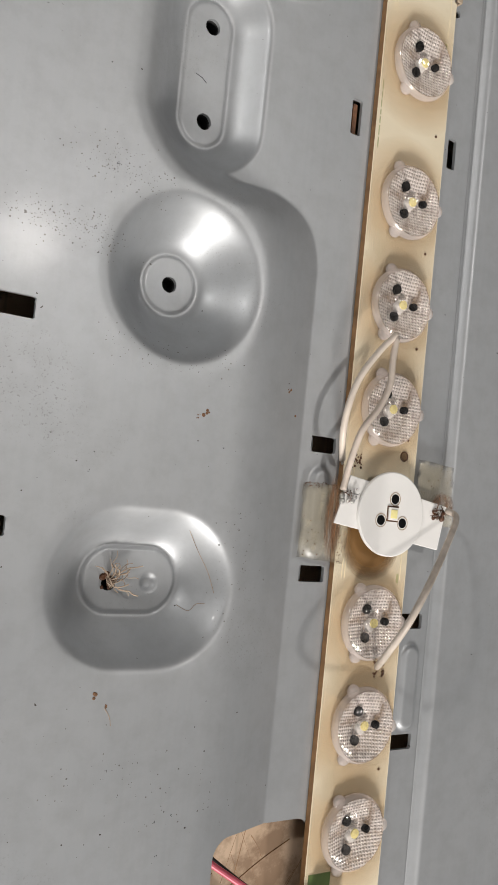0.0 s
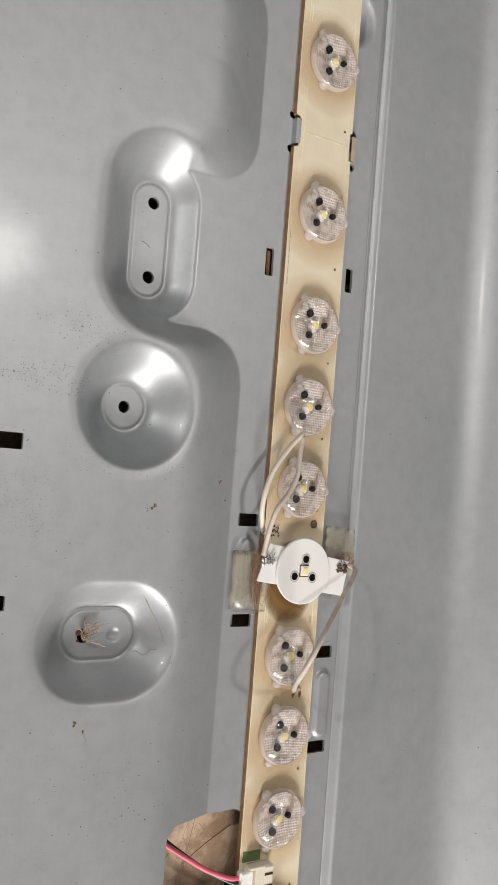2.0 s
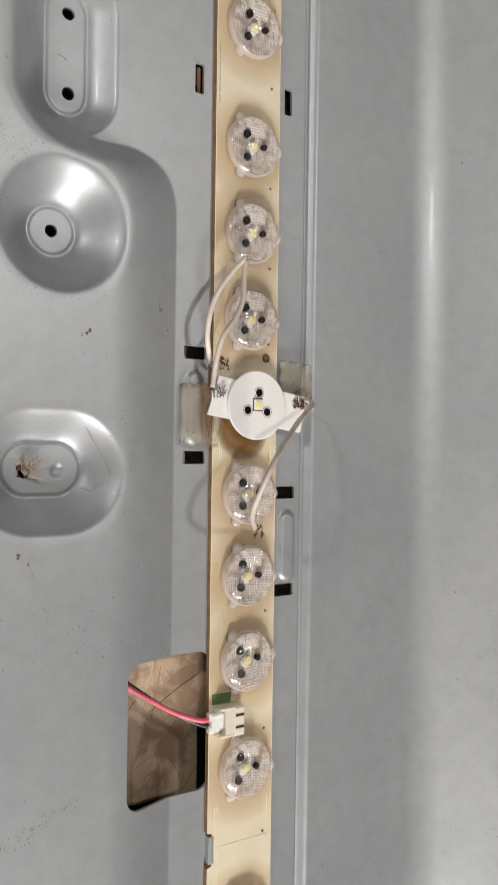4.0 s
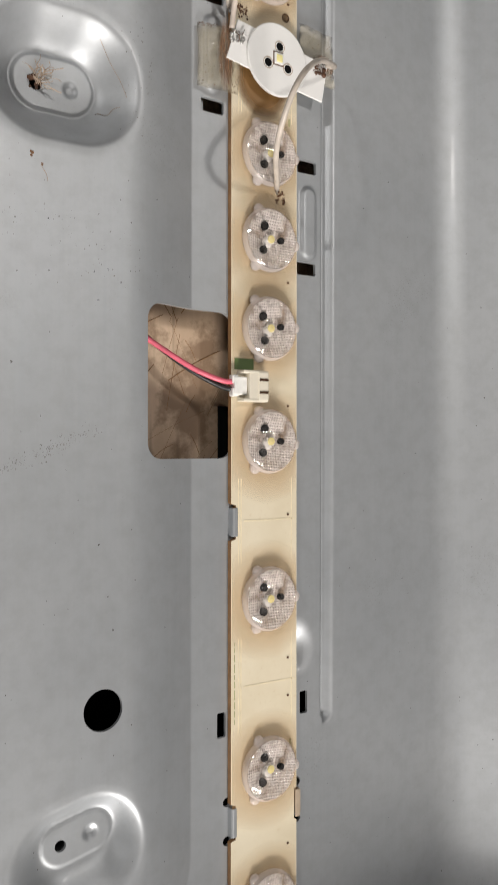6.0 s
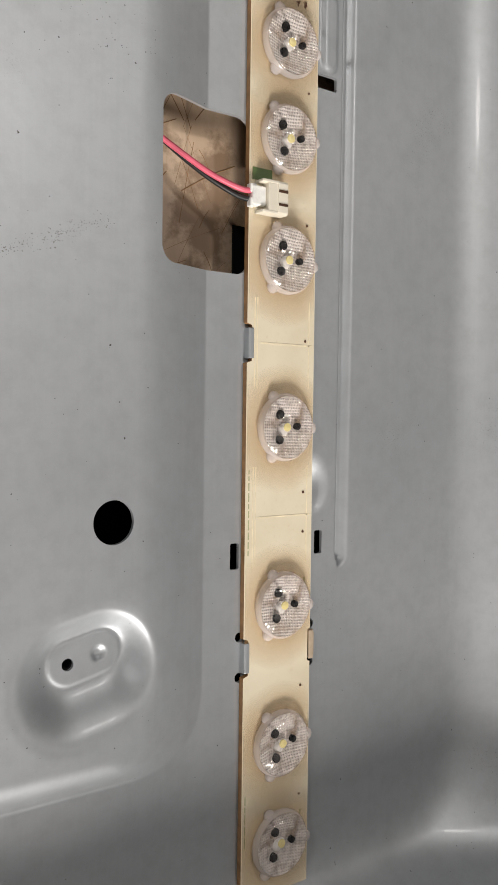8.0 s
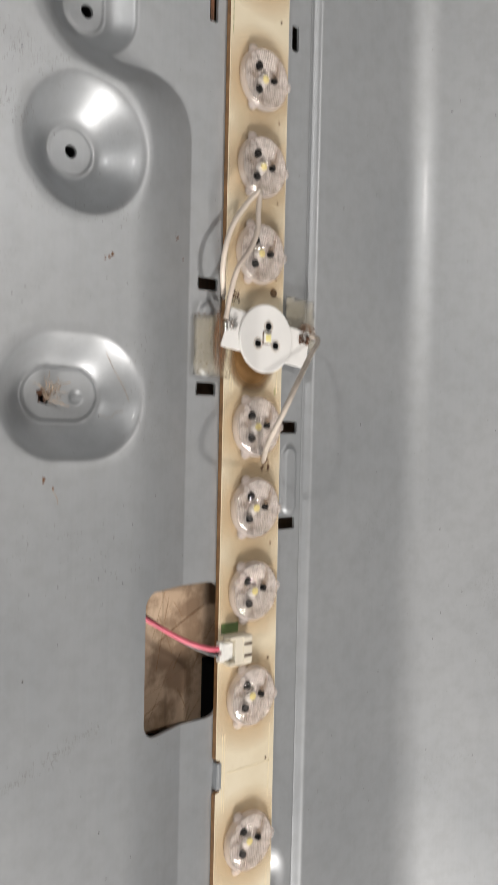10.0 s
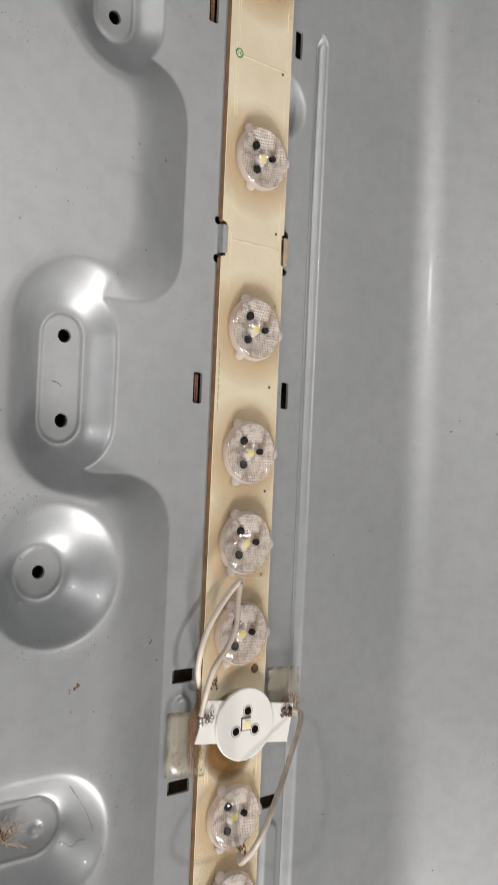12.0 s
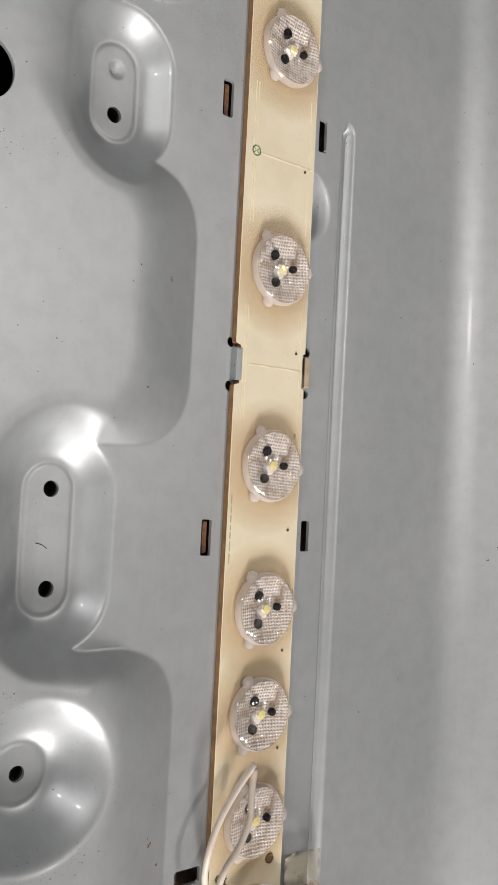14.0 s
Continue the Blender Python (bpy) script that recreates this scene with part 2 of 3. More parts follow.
def box(bm, x0, x1, y0, y1, z0, z1, bevel=0.0):
    r = bmesh.ops.create_cube(bm, size=1)
    bmesh.ops.transform(bm, matrix=Matrix.LocRotScale(((x0 + x1) / 2, (y0 + y1) / 2, (z0 + z1) / 2), None, (x1 - x0, y1 - y0, z1 - z0)), verts=r["verts"])
    if bevel:
        edges = list({e for v in r["verts"] for e in v.link_edges})
        bmesh.ops.bevel(bm, geom=edges, offset=bevel, segments=2, affect="EDGES", profile=0.5)


def lathe(bm, profile, steps=40, centre=(0, 0)):
    """Turns a list of (radius, z) round the upright axis."""
    rings = []
    for r, z in profile:
        if r < 1e-7:
            rings.append([bm.verts.new((centre[0], centre[1], z))])
        else:
            rings.append([bm.verts.new((centre[0] + r * math.cos(2 * math.pi * i / steps), centre[1] + r * math.sin(2 * math.pi * i / steps), z)) for i in range(steps)])
    for a, b in zip(rings, rings[1:]):
        for i in range(steps):
            j = (i + 1) % steps
            quad = [a[i % len(a)], a[j % len(a)], b[j % len(b)], b[i % len(b)]]
            quad = list(dict.fromkeys(quad))
            if len(quad) > 2:
                bm.faces.new(quad)
    bmesh.ops.recalc_face_normals(bm, faces=bm.faces[:])


def slab(bm, outline, z0, z1, bevel=0.0, side=0):
    """A flat piece with any outline (anticlockwise), from z0 to z1; its sides take the material slot side."""
    low = [bm.verts.new((x, y, z0)) for x, y in outline]
    top = [bm.verts.new((x, y, z1)) for x, y in outline]
    face = bm.faces.new(top)
    bm.faces.new(low[::-1])
    n = len(outline)
    for i in range(n):
        f = bm.faces.new((low[i], low[(i + 1) % n], top[(i + 1) % n], top[i]))
        f.material_index = side
    if bevel:
        bmesh.ops.bevel(bm, geom=list(face.edges), offset=bevel, segments=2, affect="EDGES", profile=0.5)


def tube(bm, points, radius, sides=10, smooth=6):
    """A round wire through a few points, glided by Catmull-Rom."""
    pts = [Vector(p) for p in points]
    pts = [2 * pts[0] - pts[1]] + pts + [2 * pts[-1] - pts[-2]]
    line = []
    for i in range(1, len(pts) - 2):
        p0, p1, p2, p3 = pts[i - 1 : i + 3]
        for k in range(smooth):
            u = k / smooth
            line.append(0.5 * (2 * p1 + (p2 - p0) * u + (2 * p0 - 5 * p1 + 4 * p2 - p3) * u**2 + (3 * p1 - p0 - 3 * p2 + p3) * u**3))
    line.append(pts[-2])
    rings, up = [], Vector((0.13, 0.2, 1)).normalized()
    for i, p in enumerate(line):
        d = (line[min(i + 1, len(line) - 1)] - line[max(i - 1, 0)]).normalized()
        a = d.cross(up).normalized()
        up = a.cross(d).normalized()
        rings.append([bm.verts.new(p + radius * (math.cos(2 * math.pi * k / sides) * a + math.sin(2 * math.pi * k / sides) * up)) for k in range(sides)])
    for a, b in zip(rings, rings[1:]):
        for k in range(sides):
            bm.faces.new((a[k], a[(k + 1) % sides], b[(k + 1) % sides], b[k]))
    bm.faces.new(rings[0][::-1])
    bm.faces.new(rings[-1])
    bmesh.ops.recalc_face_normals(bm, faces=bm.faces[:])


def rounded(x0, x1, y0, y1, r, n=5):
    out = []
    for cx, cy, a in ((x1 - r, y0 + r, -90), (x1 - r, y1 - r, 0), (x0 + r, y1 - r, 90), (x0 + r, y0 + r, 180)):
        for i in range(n + 1):
            t = radians(a + 90 * i / n)
            out.append((cx + r * math.cos(t), cy + r * math.sin(t)))
    return out


# ---- the pressed back panel ----
def d_box(x, y, cx, cy, hx, hy, r):
    qx, qy = np.abs(x - cx) - hx + r, np.abs(y - cy) - hy + r
    return np.hypot(np.maximum(qx, 0), np.maximum(qy, 0)) + np.minimum(np.maximum(qx, qy), 0) - r


def d_pill(x, y, cx, cy, half, r, turn=90.0):
    """Distance from a pill of that half length between its centres, which lies along turn."""
    c, s = math.cos(radians(turn)), math.sin(radians(turn))
    u, v = (x - cx) * c + (y - cy) * s, -(x - cx) * s + (y - cy) * c
    return np.hypot(u - np.clip(u, -half, half), v) - r


def smin(a, b, k):
    h = np.clip(0.5 + 0.5 * (b - a) / k, 0, 1)
    return b + (a - b) * h - k * h * (1 - h)


def smax(a, b, k):
    return -smin(-a, -b, k)


PLATEAU = 0.0062


def ease(u):
    u = np.clip(u, 0, 1)
    return u * u * (3 - 2 * u)


def wall(u, moat):
    """Height of a dish's side from its pad (u = 0) to its shoulder (u = 1): a moat round the pad, then a long soft S."""
    u = np.clip(u, 0, 1)
    s = 0.94 * ease((u - 0.03) / 0.97) + 0.06 * u
    return s - moat * ease(u / 0.05) * (1 - ease((u - 0.05) / 0.55))


def bowl(z, d, bottom, width, top=PLATEAU, moat=0.035):
    """Presses a dish into z: flat at bottom where d < 0, rising over width to top with soft shoulders."""
    form = bottom + (top - bottom) * wall(d / width, moat)
    return smin(z, form + np.maximum(d - width, 0) * 0.3, 0.0007)


def dish(z, inner, outer, bottom, top=PLATEAU, moat=0.075):
    """Presses a dish into z between two outlines, given by the distances from them."""
    u = np.clip(inner / np.maximum(inner - outer, 1e-6), 0, 1)
    form = bottom + (top - bottom) * wall(u, moat)
    return smin(z, form + np.maximum(outer, 0) * 0.3, 0.0007)


def outline(x, y):
    """Distance from the foot of the raised field: minus inside it."""
    d = x + 0.0278
    d = smax(d, -(y + 0.2165), 0.024)
    d = smax(d, -d_box(x, y, -0.040, 0.1650, 0.026, 0.0260, 0.012), 0.020)
    return smax(d, -d_box(x, y, -0.036, 0.2875, 0.022, 0.0215, 0.012), 0.020)


def relief(x, y):
    # the raised field, whose edge runs beside the strip and bends in at the two mounting pads
    d, e = outline(x, y), 1e-5
    across = np.clip(np.abs(outline(x, y + e) - outline(x, y - e)) / (2 * e), 0, 1)
    u = np.maximum(-d / (0.0175 - 0.0105 * across), 0)
    z = PLATEAU * smin(u, 1.0, 0.45)
    # pads for the wall mount
    z = bowl(z, d_pill(x, y, -0.0640, 0.1665, 0.0125, 0.0060), -0.0064, 0.0165)
    z = bowl(z, d_pill(x, y, -0.0522, 0.2835, 0.0065, 0.0058), -0.0060, 0.0165)
    # round dishes for the board posts
    z = bowl(z, d_pill(x, y, -0.0688, 0.1100, 0.0, 0.0068), -0.0048, 0.0150)
    z = dish(z, d_pill(x, y, -0.0712, 0.0368, 0.0045, 0.0076, 0), d_pill(x, y, -0.0722, 0.0358, 0.0050, 0.0200, 0), -0.0046)
    z = dish(z, d_pill(x, y, -0.0655, -0.1793, 0.0050, 0.0056, 12), d_pill(x, y, -0.0672, -0.1832, 0.0036, 0.0178, 12), 0.0002)
    for cx, cy in ((-0.0660, 0.0362), (-0.0520, 0.2895), (-0.0615, -0.1787)):
        z = z - 0.0010 * ease(1 - (np.hypot(x - cx, y - cy) - 0.0012) / 0.0012)
    # long bead, small pills and dents beside the strip
    mid = 0.0262 + (y - 0.0665) * 0.0030
    z = z - 0.0027 * ease(1 - (d_pill(x - mid, y, 0.0, 0.0670, 0.2265, 0.0003) / np.where(x < mid, 0.0011, 0.0038)))
    for cx, cy in ((0.0185, 0.0090), (-0.0200, 0.0570)):
        z = z + 0.0011 * ease(1 - d_pill(x, y, cx, cy, 0.0090, 0.0022) / 0.0014)
    for cx, cy in ((0.0120, 0.2675), (0.0115, -0.1355)):
        z = z - 0.0044 * ease(1 - np.hypot(x - cx, (y - cy) * 0.85) / 0.0100)
    # the tray's sides bend up steeply, with a rounded corner, to a flat flange
    qx, qy, r = x - 0.0780 + 0.030, -y - 0.2520 + 0.030, 0.030
    near = np.hypot(np.maximum(qx, 0), np.maximum(qy, 0)) + np.minimum(np.maximum(qx, qy), 0) - r
    for s, start, radius, most, reach in ((near, 0.0, 0.032, 0.56, 0.075), (-y, 0.2620, 0.015, 0.78, 0.034), (y, 0.46, 0.05, 0.40, 0.2), (-x, 0.36, 0.05, 0.4, 0.2)):
        t = np.clip(s - start, 0, reach)
        a = radius * math.sin(most)
        z = z + np.where(t < a, radius - np.sqrt(np.maximum(radius**2 - np.minimum(t, a) ** 2, 0)), radius * (1 - math.cos(most)) + (t - a) * math.tan(most))
    return z


SLOTS = [(-0.0200, 0.0755, 0.0042, 0.0022), (-0.0200, 0.0405, 0.0042, 0.0022), (0.0180, 0.0280, 0.0040, 0.0022), (0.0178, -0.0068, 0.0040, 0.0022),
         (-0.0195, 0.1672, 0.0017, 0.0050), (0.0172, 0.1675, 0.0016, 0.0046), (-0.0196, 0.2904, 0.0018, 0.0052), (0.0170, 0.2900, 0.0016, 0.0050),
         (-0.0164, -0.1562, 0.0016, 0.0040), (0.0167, -0.1542, 0.0016, 0.0038), (-0.1110, 0.0955, 0.0060, 0.0024), (-0.1110, 0.0485, 0.0048, 0.0022)]
CLIPS = [(-0.0136, 0.2160, 1), (0.0138, 0.2165, -1), (-0.0138, -0.1873, 1), (0.0132, -0.1865, -1), (-0.0135, -0.0917, 1)]
ROUNDS = [(-0.0602, -0.1425, 0.0060), (-0.0920, 0.2732, 0.0074), (-0.0688, 0.1100, 0.0020), (-0.0634, 0.1790, 0.0021), (-0.0632, 0.1540, 0.0021),
          (-0.0520, 0.2775, 0.0021), (-0.0765, 0.0358, 0.0019), (-0.0705, -0.1805, 0.0017)]


def openings(x, y):
    d = d_box(x, y, -0.0290, -0.0480, 0.0168, 0.0233, 0.0050)
    for cx, cy, hx, hy in SLOTS:
        d = np.minimum(d, d_box(x, y, cx, cy, hx, hy, 0.0005))
    for cx, cy, r in ROUNDS:
        d = np.minimum(d, np.hypot(x - cx, y - cy) - r)
    for cx, cy, s in CLIPS[:4]:
        for e in (-0.0062, 0.0062):
            d = np.minimum(d, np.hypot(x - cx + 0.0005 * s, y - cy - e) - 0.0015)
    return d


def back_panel():
    fine = 0.0006
    xs = np.concatenate((np.arange(-0.44, -0.125, 0.009), np.arange(-0.125, 0.045, fine), np.arange(0.045, 0.13, 0.0009), np.arange(0.13, 0.19, 0.004)))
    ys = np.concatenate((np.arange(-0.36, -0.29, 0.006), np.arange(-0.29, 0.335, fine), np.arange(0.335, 0.56, 0.006)))
    X, Y = np.meshgrid(xs, ys)
    D = openings(X, Y)
    e = 1e-5
    gx, gy = (openings(X + e, Y) - openings(X - e, Y)) / (2 * e), (openings(X, Y + e) - openings(X, Y - e)) / (2 * e)
    near = np.abs(D) < 0.72 * fine
    X, Y = np.where(near, X - D * gx, X), np.where(near, Y - D * gy, Y)
    Z = relief(X, Y)
    ny, nx = X.shape
    idx = np.arange(nx * ny).reshape(ny, nx)
    quads = np.stack((idx[:-1, :-1], idx[:-1, 1:], idx[1:, 1:], idx[1:, :-1]), -1).reshape(-1, 4)
    P = np.stack((X, Y, Z), -1).reshape(-1, 3)
    mid = P[quads].mean(1)
    keep = openings(mid[:, 0], mid[:, 1]) > 0
    quads = quads[keep]
    # rims of the openings: the sheet's thickness
    edges = np.concatenate([quads[:, [i, (i + 1) % 4]] for i in range(4)])
    key = np.sort(edges, 1)
    _, first, count = np.unique(key[:, 0].astype(np.int64) * (nx * ny) + key[:, 1], return_index=True, return_counts=True)
    rim = edges[first[count == 1]]
    ends, inv = np.unique(rim, return_inverse=True)
    inv = inv.reshape(rim.shape)
    n0, k = len(P), len(ends)
    upper, lower = P[ends], P[ends] - np.array((0, 0, 0.0011))
    walls = np.stack((inv[:, 1] + n0, inv[:, 0] + n0, inv[:, 0] + n0 + k, inv[:, 1] + n0 + k), -1)
    used, remap = np.unique(np.concatenate((quads.ravel(), walls.ravel())), return_inverse=True)
    allp = np.concatenate((P, upper, lower))[used]
    faces = remap.reshape(-1, 4)
    me = bpy.data.meshes.new("television_back_panel")
    me.from_pydata(allp.tolist(), [], faces.tolist())
    me.materials.append(STEEL)
    me.shade_smooth()
    ob = new("television_back_panel", me)
    return tagged(ob, "grey painted pressed steel television back panel lying on table", "panel")


PANEL = back_panel()


def height(x, y):
    return float(relief(np.array([x]), np.array([y]))[0])


# collars of the threaded holes, and the bent spring tabs
for cx, cy, r in ROUNDS[2:]:
    bm = bmesh.new()
    z = height(cx, cy)
    lathe(bm, [(r + 0.0004, z - 0.0002), (r + 0.0001, z - 0.0008), (r, z - 0.0016), (r + 0.0001, z - 0.0024), (r, z - 0.0032), (r, z - 0.0050), (0, z - 0.0050)], 24, (cx, cy))
    part("threaded_collar", bm, DARK, PANEL, "dark threaded screw hole")
for cx, cy, s in CLIPS:
    bm = bmesh.new()
    w = 0.0046
    a, b = sorted((cx + 0.0002 * s, cx + 0.0018 * s))
    box(bm, a, b, cy - w, cy + w, 0.0019, 0.0025, 0.0003)
    a, b = sorted((cx - 0.0002 * s, cx + 0.0005 * s))
    box(bm, a, b, cy - w, cy + w, -0.0003, 0.0024, 0.0002)
    if s < 0:
        box(bm, cx - 0.0004, cx + 0.0010, cy - w + 0.0008, cy + w - 0.0008, 0.0012, 0.0017, 0.0002)
    part("clip_tab", bm, STEEL if s > 0 else TAN, PANEL, "bent steel clip holding the strip's edge" if s > 0 else "yellowed clip holding the strip's edge")
for cx, cy, hx, hy in SLOTS[:2] + SLOTS[4:5] + SLOTS[6:7]:
    bm = bmesh.new()
    box(bm, cx - hx + 0.0002, cx - hx + 0.0022, cy - hy + 0.0002, cy + hy - 0.0002, -0.0032, -0.0022, 0.0002) if hx > hy else box(bm, cx - 0.0003, cx + 0.0012, cy - hy + 0.0006, cy + hy - 0.0006, -0.0042, -0.0014, 0.0002)
    part("slot_tongue", bm, STEEL if hx > hy else TONGUE, PANEL)


# ---- the light strip ----
LENSES = [0.3095, 0.2448, 0.1880, 0.1472, 0.1175, 0.0878, 0.0281, 0.0, -0.0290, -0.0658, -0.1170, -0.1722, -0.2155, -0.2470]
XL, XR = -0.0137, 0.0125
LX = 0.0004


def notched(y0, y1):
    right = [(XR, y0)]
    for cy in sorted(c[1] for c in CLIPS if c[2] < 0):
        right += [(XR, cy - 0.0054), (XR - 0.0010, cy - 0.0050), (XR - 0.0010, cy + 0.0050), (XR, cy + 0.0054)]
    left = [(XL, y1)]
    for cy in sorted((c[1] for c in CLIPS if c[2] > 0), reverse=True):
        left += [(XL, cy + 0.0060), (XL + 0.0018, cy + 0.0054), (XL + 0.0018, cy - 0.0054), (XL, cy - 0.0060)]
    return right + [(XR, y1)] + left + [(XL, y0)]


STRIP = tagged(empty("led_strip", -0.0005, 0, 0.0006), "yellowed white LED backlight strip lying in panel channel", "light strip")
bm = bmesh.new()
slab(bm, notched(-0.2630, 0.45), -0.0003, 0.0016, 0.0, 1)
part("board", bm, [COAT, EDGE], STRIP)


def lens_parts(y):
    """One moulded lens with its flange, lugs, glued feet and the chip under it, at y on the strip."""
    bm = bmesh.new()
    lathe(bm, [(0.0096, 0.0016), (0.0103, 0.0020), (0.0106, 0.0027), (0.0104, 0.0035), (0.0100, 0.0041), (0.0097, 0.0044)], 48)
    for a in (118, 242, 0):
        c, s = math.cos(radians(a)), math.sin(radians(a))
        lathe(bm, [(0.0, 0.0018), (0.0017, 0.0019), (0.0020, 0.0027), (0.0017, 0.0034), (0.0, 0.0037)], 14, (0.0103 * c, 0.0103 * s))
    lens = part("lens", bm, RIM, STRIP, "clear domed plastic lens with frosted rim", True)
    bm = bmesh.new()
    lathe(bm, [(0.0, 0.0078), (0.0020, 0.0077), (0.0040, 0.0073), (0.0062, 0.0066), (0.0080, 0.0057), (0.0093, 0.0049), (0.0099, 0.0041)], 48)
    part("dome", bm, DOME, lens, "", True)
    bm = bmesh.new()
    lathe(bm, [(0.0, 0.0024), (0.0030, 0.0027), (0.0060, 0.0034), (0.0082, 0.0042), (0.0096, 0.0044)], 48)
    part("prism_floor", bm, PRISM, lens, "silvery ribbed underside of the lens", True)
    # white cap that puts the lens's bright glint into the shape
    bm = bmesh.new()
    lathe(bm, [(0.0019, 0.0026), (0.0017, 0.0032), (0.0011, 0.0036), (0.0, 0.0037)], 20)
    part("glint_cap", bm, GLOSS, lens, "glossy white cap standing in for the glint beside the chip", True).location = (-0.0008, -0.0009, 0)
    for a in (125, 235, 5):
        bm = bmesh.new()
        k = 0.78 if a == 5 else 1.0
        lathe(bm, [(0.0014 * k, 0.0026), (0.00135 * k, 0.0040), (0.0009 * k, 0.0042), (0.0, 0.0043)], 16)
        foot = part("foot", bm, BLACK, lens, "black glued foot", True)
        r = 0.0048 if a != 5 else 0.0042
        foot.location = (r * math.cos(radians(a)), r * math.sin(radians(a)), 0)
    bm = bmesh.new()
    box(bm, -0.0013, 0.0013, -0.0013, 0.0013, 0.0016, 0.0036, 0.0002)
    chip = part("led_chip", bm, WHITE, STRIP)
    bm = bmesh.new()
    lathe(bm, [(0.0013, 0.0035), (0.0013, 0.0040), (0.0, 0.0042)], 16)
    part("phosphor", bm, PHOSPHOR, chip, "yellow phosphor window")
    return lens, chip


LENS, CHIP = lens_parts(0)
for i, y in enumerate(LENSES):
    bm = bmesh.new()
    slab(bm, [(max(XL + 0.0003, min(XR - 0.0003, 0.0220 * math.cos(radians(a)))), 0.0220 * math.sin(radians(a))) for a in range(0, 360, 10)], 0.0, 0.00004)
    part("heat_stain", bm, STAIN, STRIP, "yellow-brown heat stain around a lens").location = (0, y - 0.0005, 0.00162 + 0.00005 * (i % 3))
    turn = (7 * i * i + 3 * i) % 11 - 5
    if i == 0:
        LENS.matrix_basis, CHIP.matrix_basis = pose(LX, y, 0, 0, 0, turn), pose(LX, y, 0)
        continue
    for src, m in ((LENS, pose(LX, y, 0, 0, 0, turn)), (CHIP, pose(LX, y, 0))):
        copy_thing(src, m)

# tracks under the coat, cross seams, test dots, print
for i, (a, b) in enumerate(zip(LENSES, LENSES[1:])):
    if a - b < 0.05:
        continue
    for x in (XL + 0.0028, XL + 0.0038, XR - 0.0022):
        bm = bmesh.new()
        box(bm, x - 0.00018, x + 0.00018, b + 0.012, a - 0.012, 0.0015, 0.00168)
        part("track", bm, TRACE, STRIP)
    bm = bmesh.new()
    y = (a + b) / 2
    box(bm, XL + 0.005, XR - 0.001, y - 0.0002, y + 0.0002, 0.0015, 0.00168)
    part("track", bm, TRACE, STRIP)
DOT = None
for y in (0.276, 0.2215, 0.1695, 0.1345, 0.1065, 0.0800, -0.0130, -0.0540, -0.0900, -0.1375, -0.1500, -0.1990, -0.2340):
    if DOT is None:
        bm = bmesh.new()
        lathe(bm, [(0.00042, 0.0016), (0.0004, 0.0018), (0, 0.0019)], 10)
        DOT = part("test_point", bm, RUST, STRIP, "small dark solder dot")
        DOT.location = (0.0088, y, 0)
    else:
        again(DOT, pose(0.0088, y, 0), STRIP)
for y0, y1 in ((0.160, 0.180), (-0.1560, -0.1300), (-0.2460, -0.2300)):
    y = y0
    while y < y1:
        step = random.uniform(0.0008, 0.0034)
        bm = bmesh.new()
        box(bm, XL + 0.0011, XL + 0.0015, y, min(y + step, y1), 0.0015, 0.00164)
        part("print_bar", bm, INK, STRIP)
        y += step + 0.0006
for x, y, w, h in ((0.0098, 0.1972, 0.0007, 0.0014), (0.0098, -0.1655, 0.0007, 0.0020), (0.0094, 0.0405, 0.0008, 0.0026), (0.0094, -0.2400, 0.0007, 0.0016)):
    bm = bmesh.new()
    box(bm, x - w / 2, x + w / 2, y - h / 2, y + h / 2, 0.0015, 0.00164)
    part("print_bar", bm, INK, STRIP)
bm = bmesh.new()
lathe(bm, [(0.0016, 0.0016), (0.0016, 0.00168), (0.0012, 0.00168), (0.0012, 0.0016)], 24)
for a in (35, -35):
    tube(bm, [(-0.0011 * math.cos(radians(a)), -0.0011 * math.sin(radians(a)), 0.0016), (0.0011 * math.cos(radians(a)), 0.0011 * math.sin(radians(a)), 0.0016)], 0.00012, 5, 2)
part("inspection_mark", bm, plain("green_ink", (0.12, 0.28, 0.10), 0.5), STRIP, "round green inspection stamp").location = (-0.0098, 0.2775, 0)

# socket on the strip, and the plug with its two wires going through the window
sock = empty("socket")
sock.parent, sock.location = STRIP, (-0.0071, -0.0482, 0.0016)
tagged(sock, "cream two-pin socket soldered to the strip")
bm = bmesh.new()
box(bm, -0.0045, 0.0050, -0.0050, 0.0050, 0.0, 0.0008, 0.0002)
box(bm, -0.0045, 0.0050, 0.0040, 0.0050, 0.0, 0.0042, 0.0003)
box(bm, -0.0045, 0.0050, -0.0050, -0.0040, 0.0, 0.0042, 0.0003)
box(bm, 0.0012, 0.0050, -0.0046, 0.0046, 0.0004, 0.0044, 0.0003)
box(bm, -0.0022, 0.0014, -0.0042, 0.0042, 0.0004, 0.0041, 0.0003)
part("housing", bm, NYLON, sock)
for y in (-0.0020, 0.0020):
    bm = bmesh.new()
    box(bm, 0.0014, 0.0048, y - 0.0004, y + 0.0004, 0.0040, 0.0046, 0.0001)
    part("pin_slot", bm, RUST, sock, "dark contact slot")
bm = bmesh.new()
box(bm, -0.0125, -0.0052, -0.0428, -0.0392, 0.0015, 0.0018)
part("bare_patch", bm, GREEN, STRIP, "bare green patch in the coat")
lead = tagged(empty("wire_lead", -0.0127, -0.0482, 0.0035), "red and black two-wire lead plugged into strip", "wire")
bm = bmesh.new()
box(bm, -0.0020, 0.0028, -0.0029, 0.0029, -0.0012, 0.0016, 0.0004)
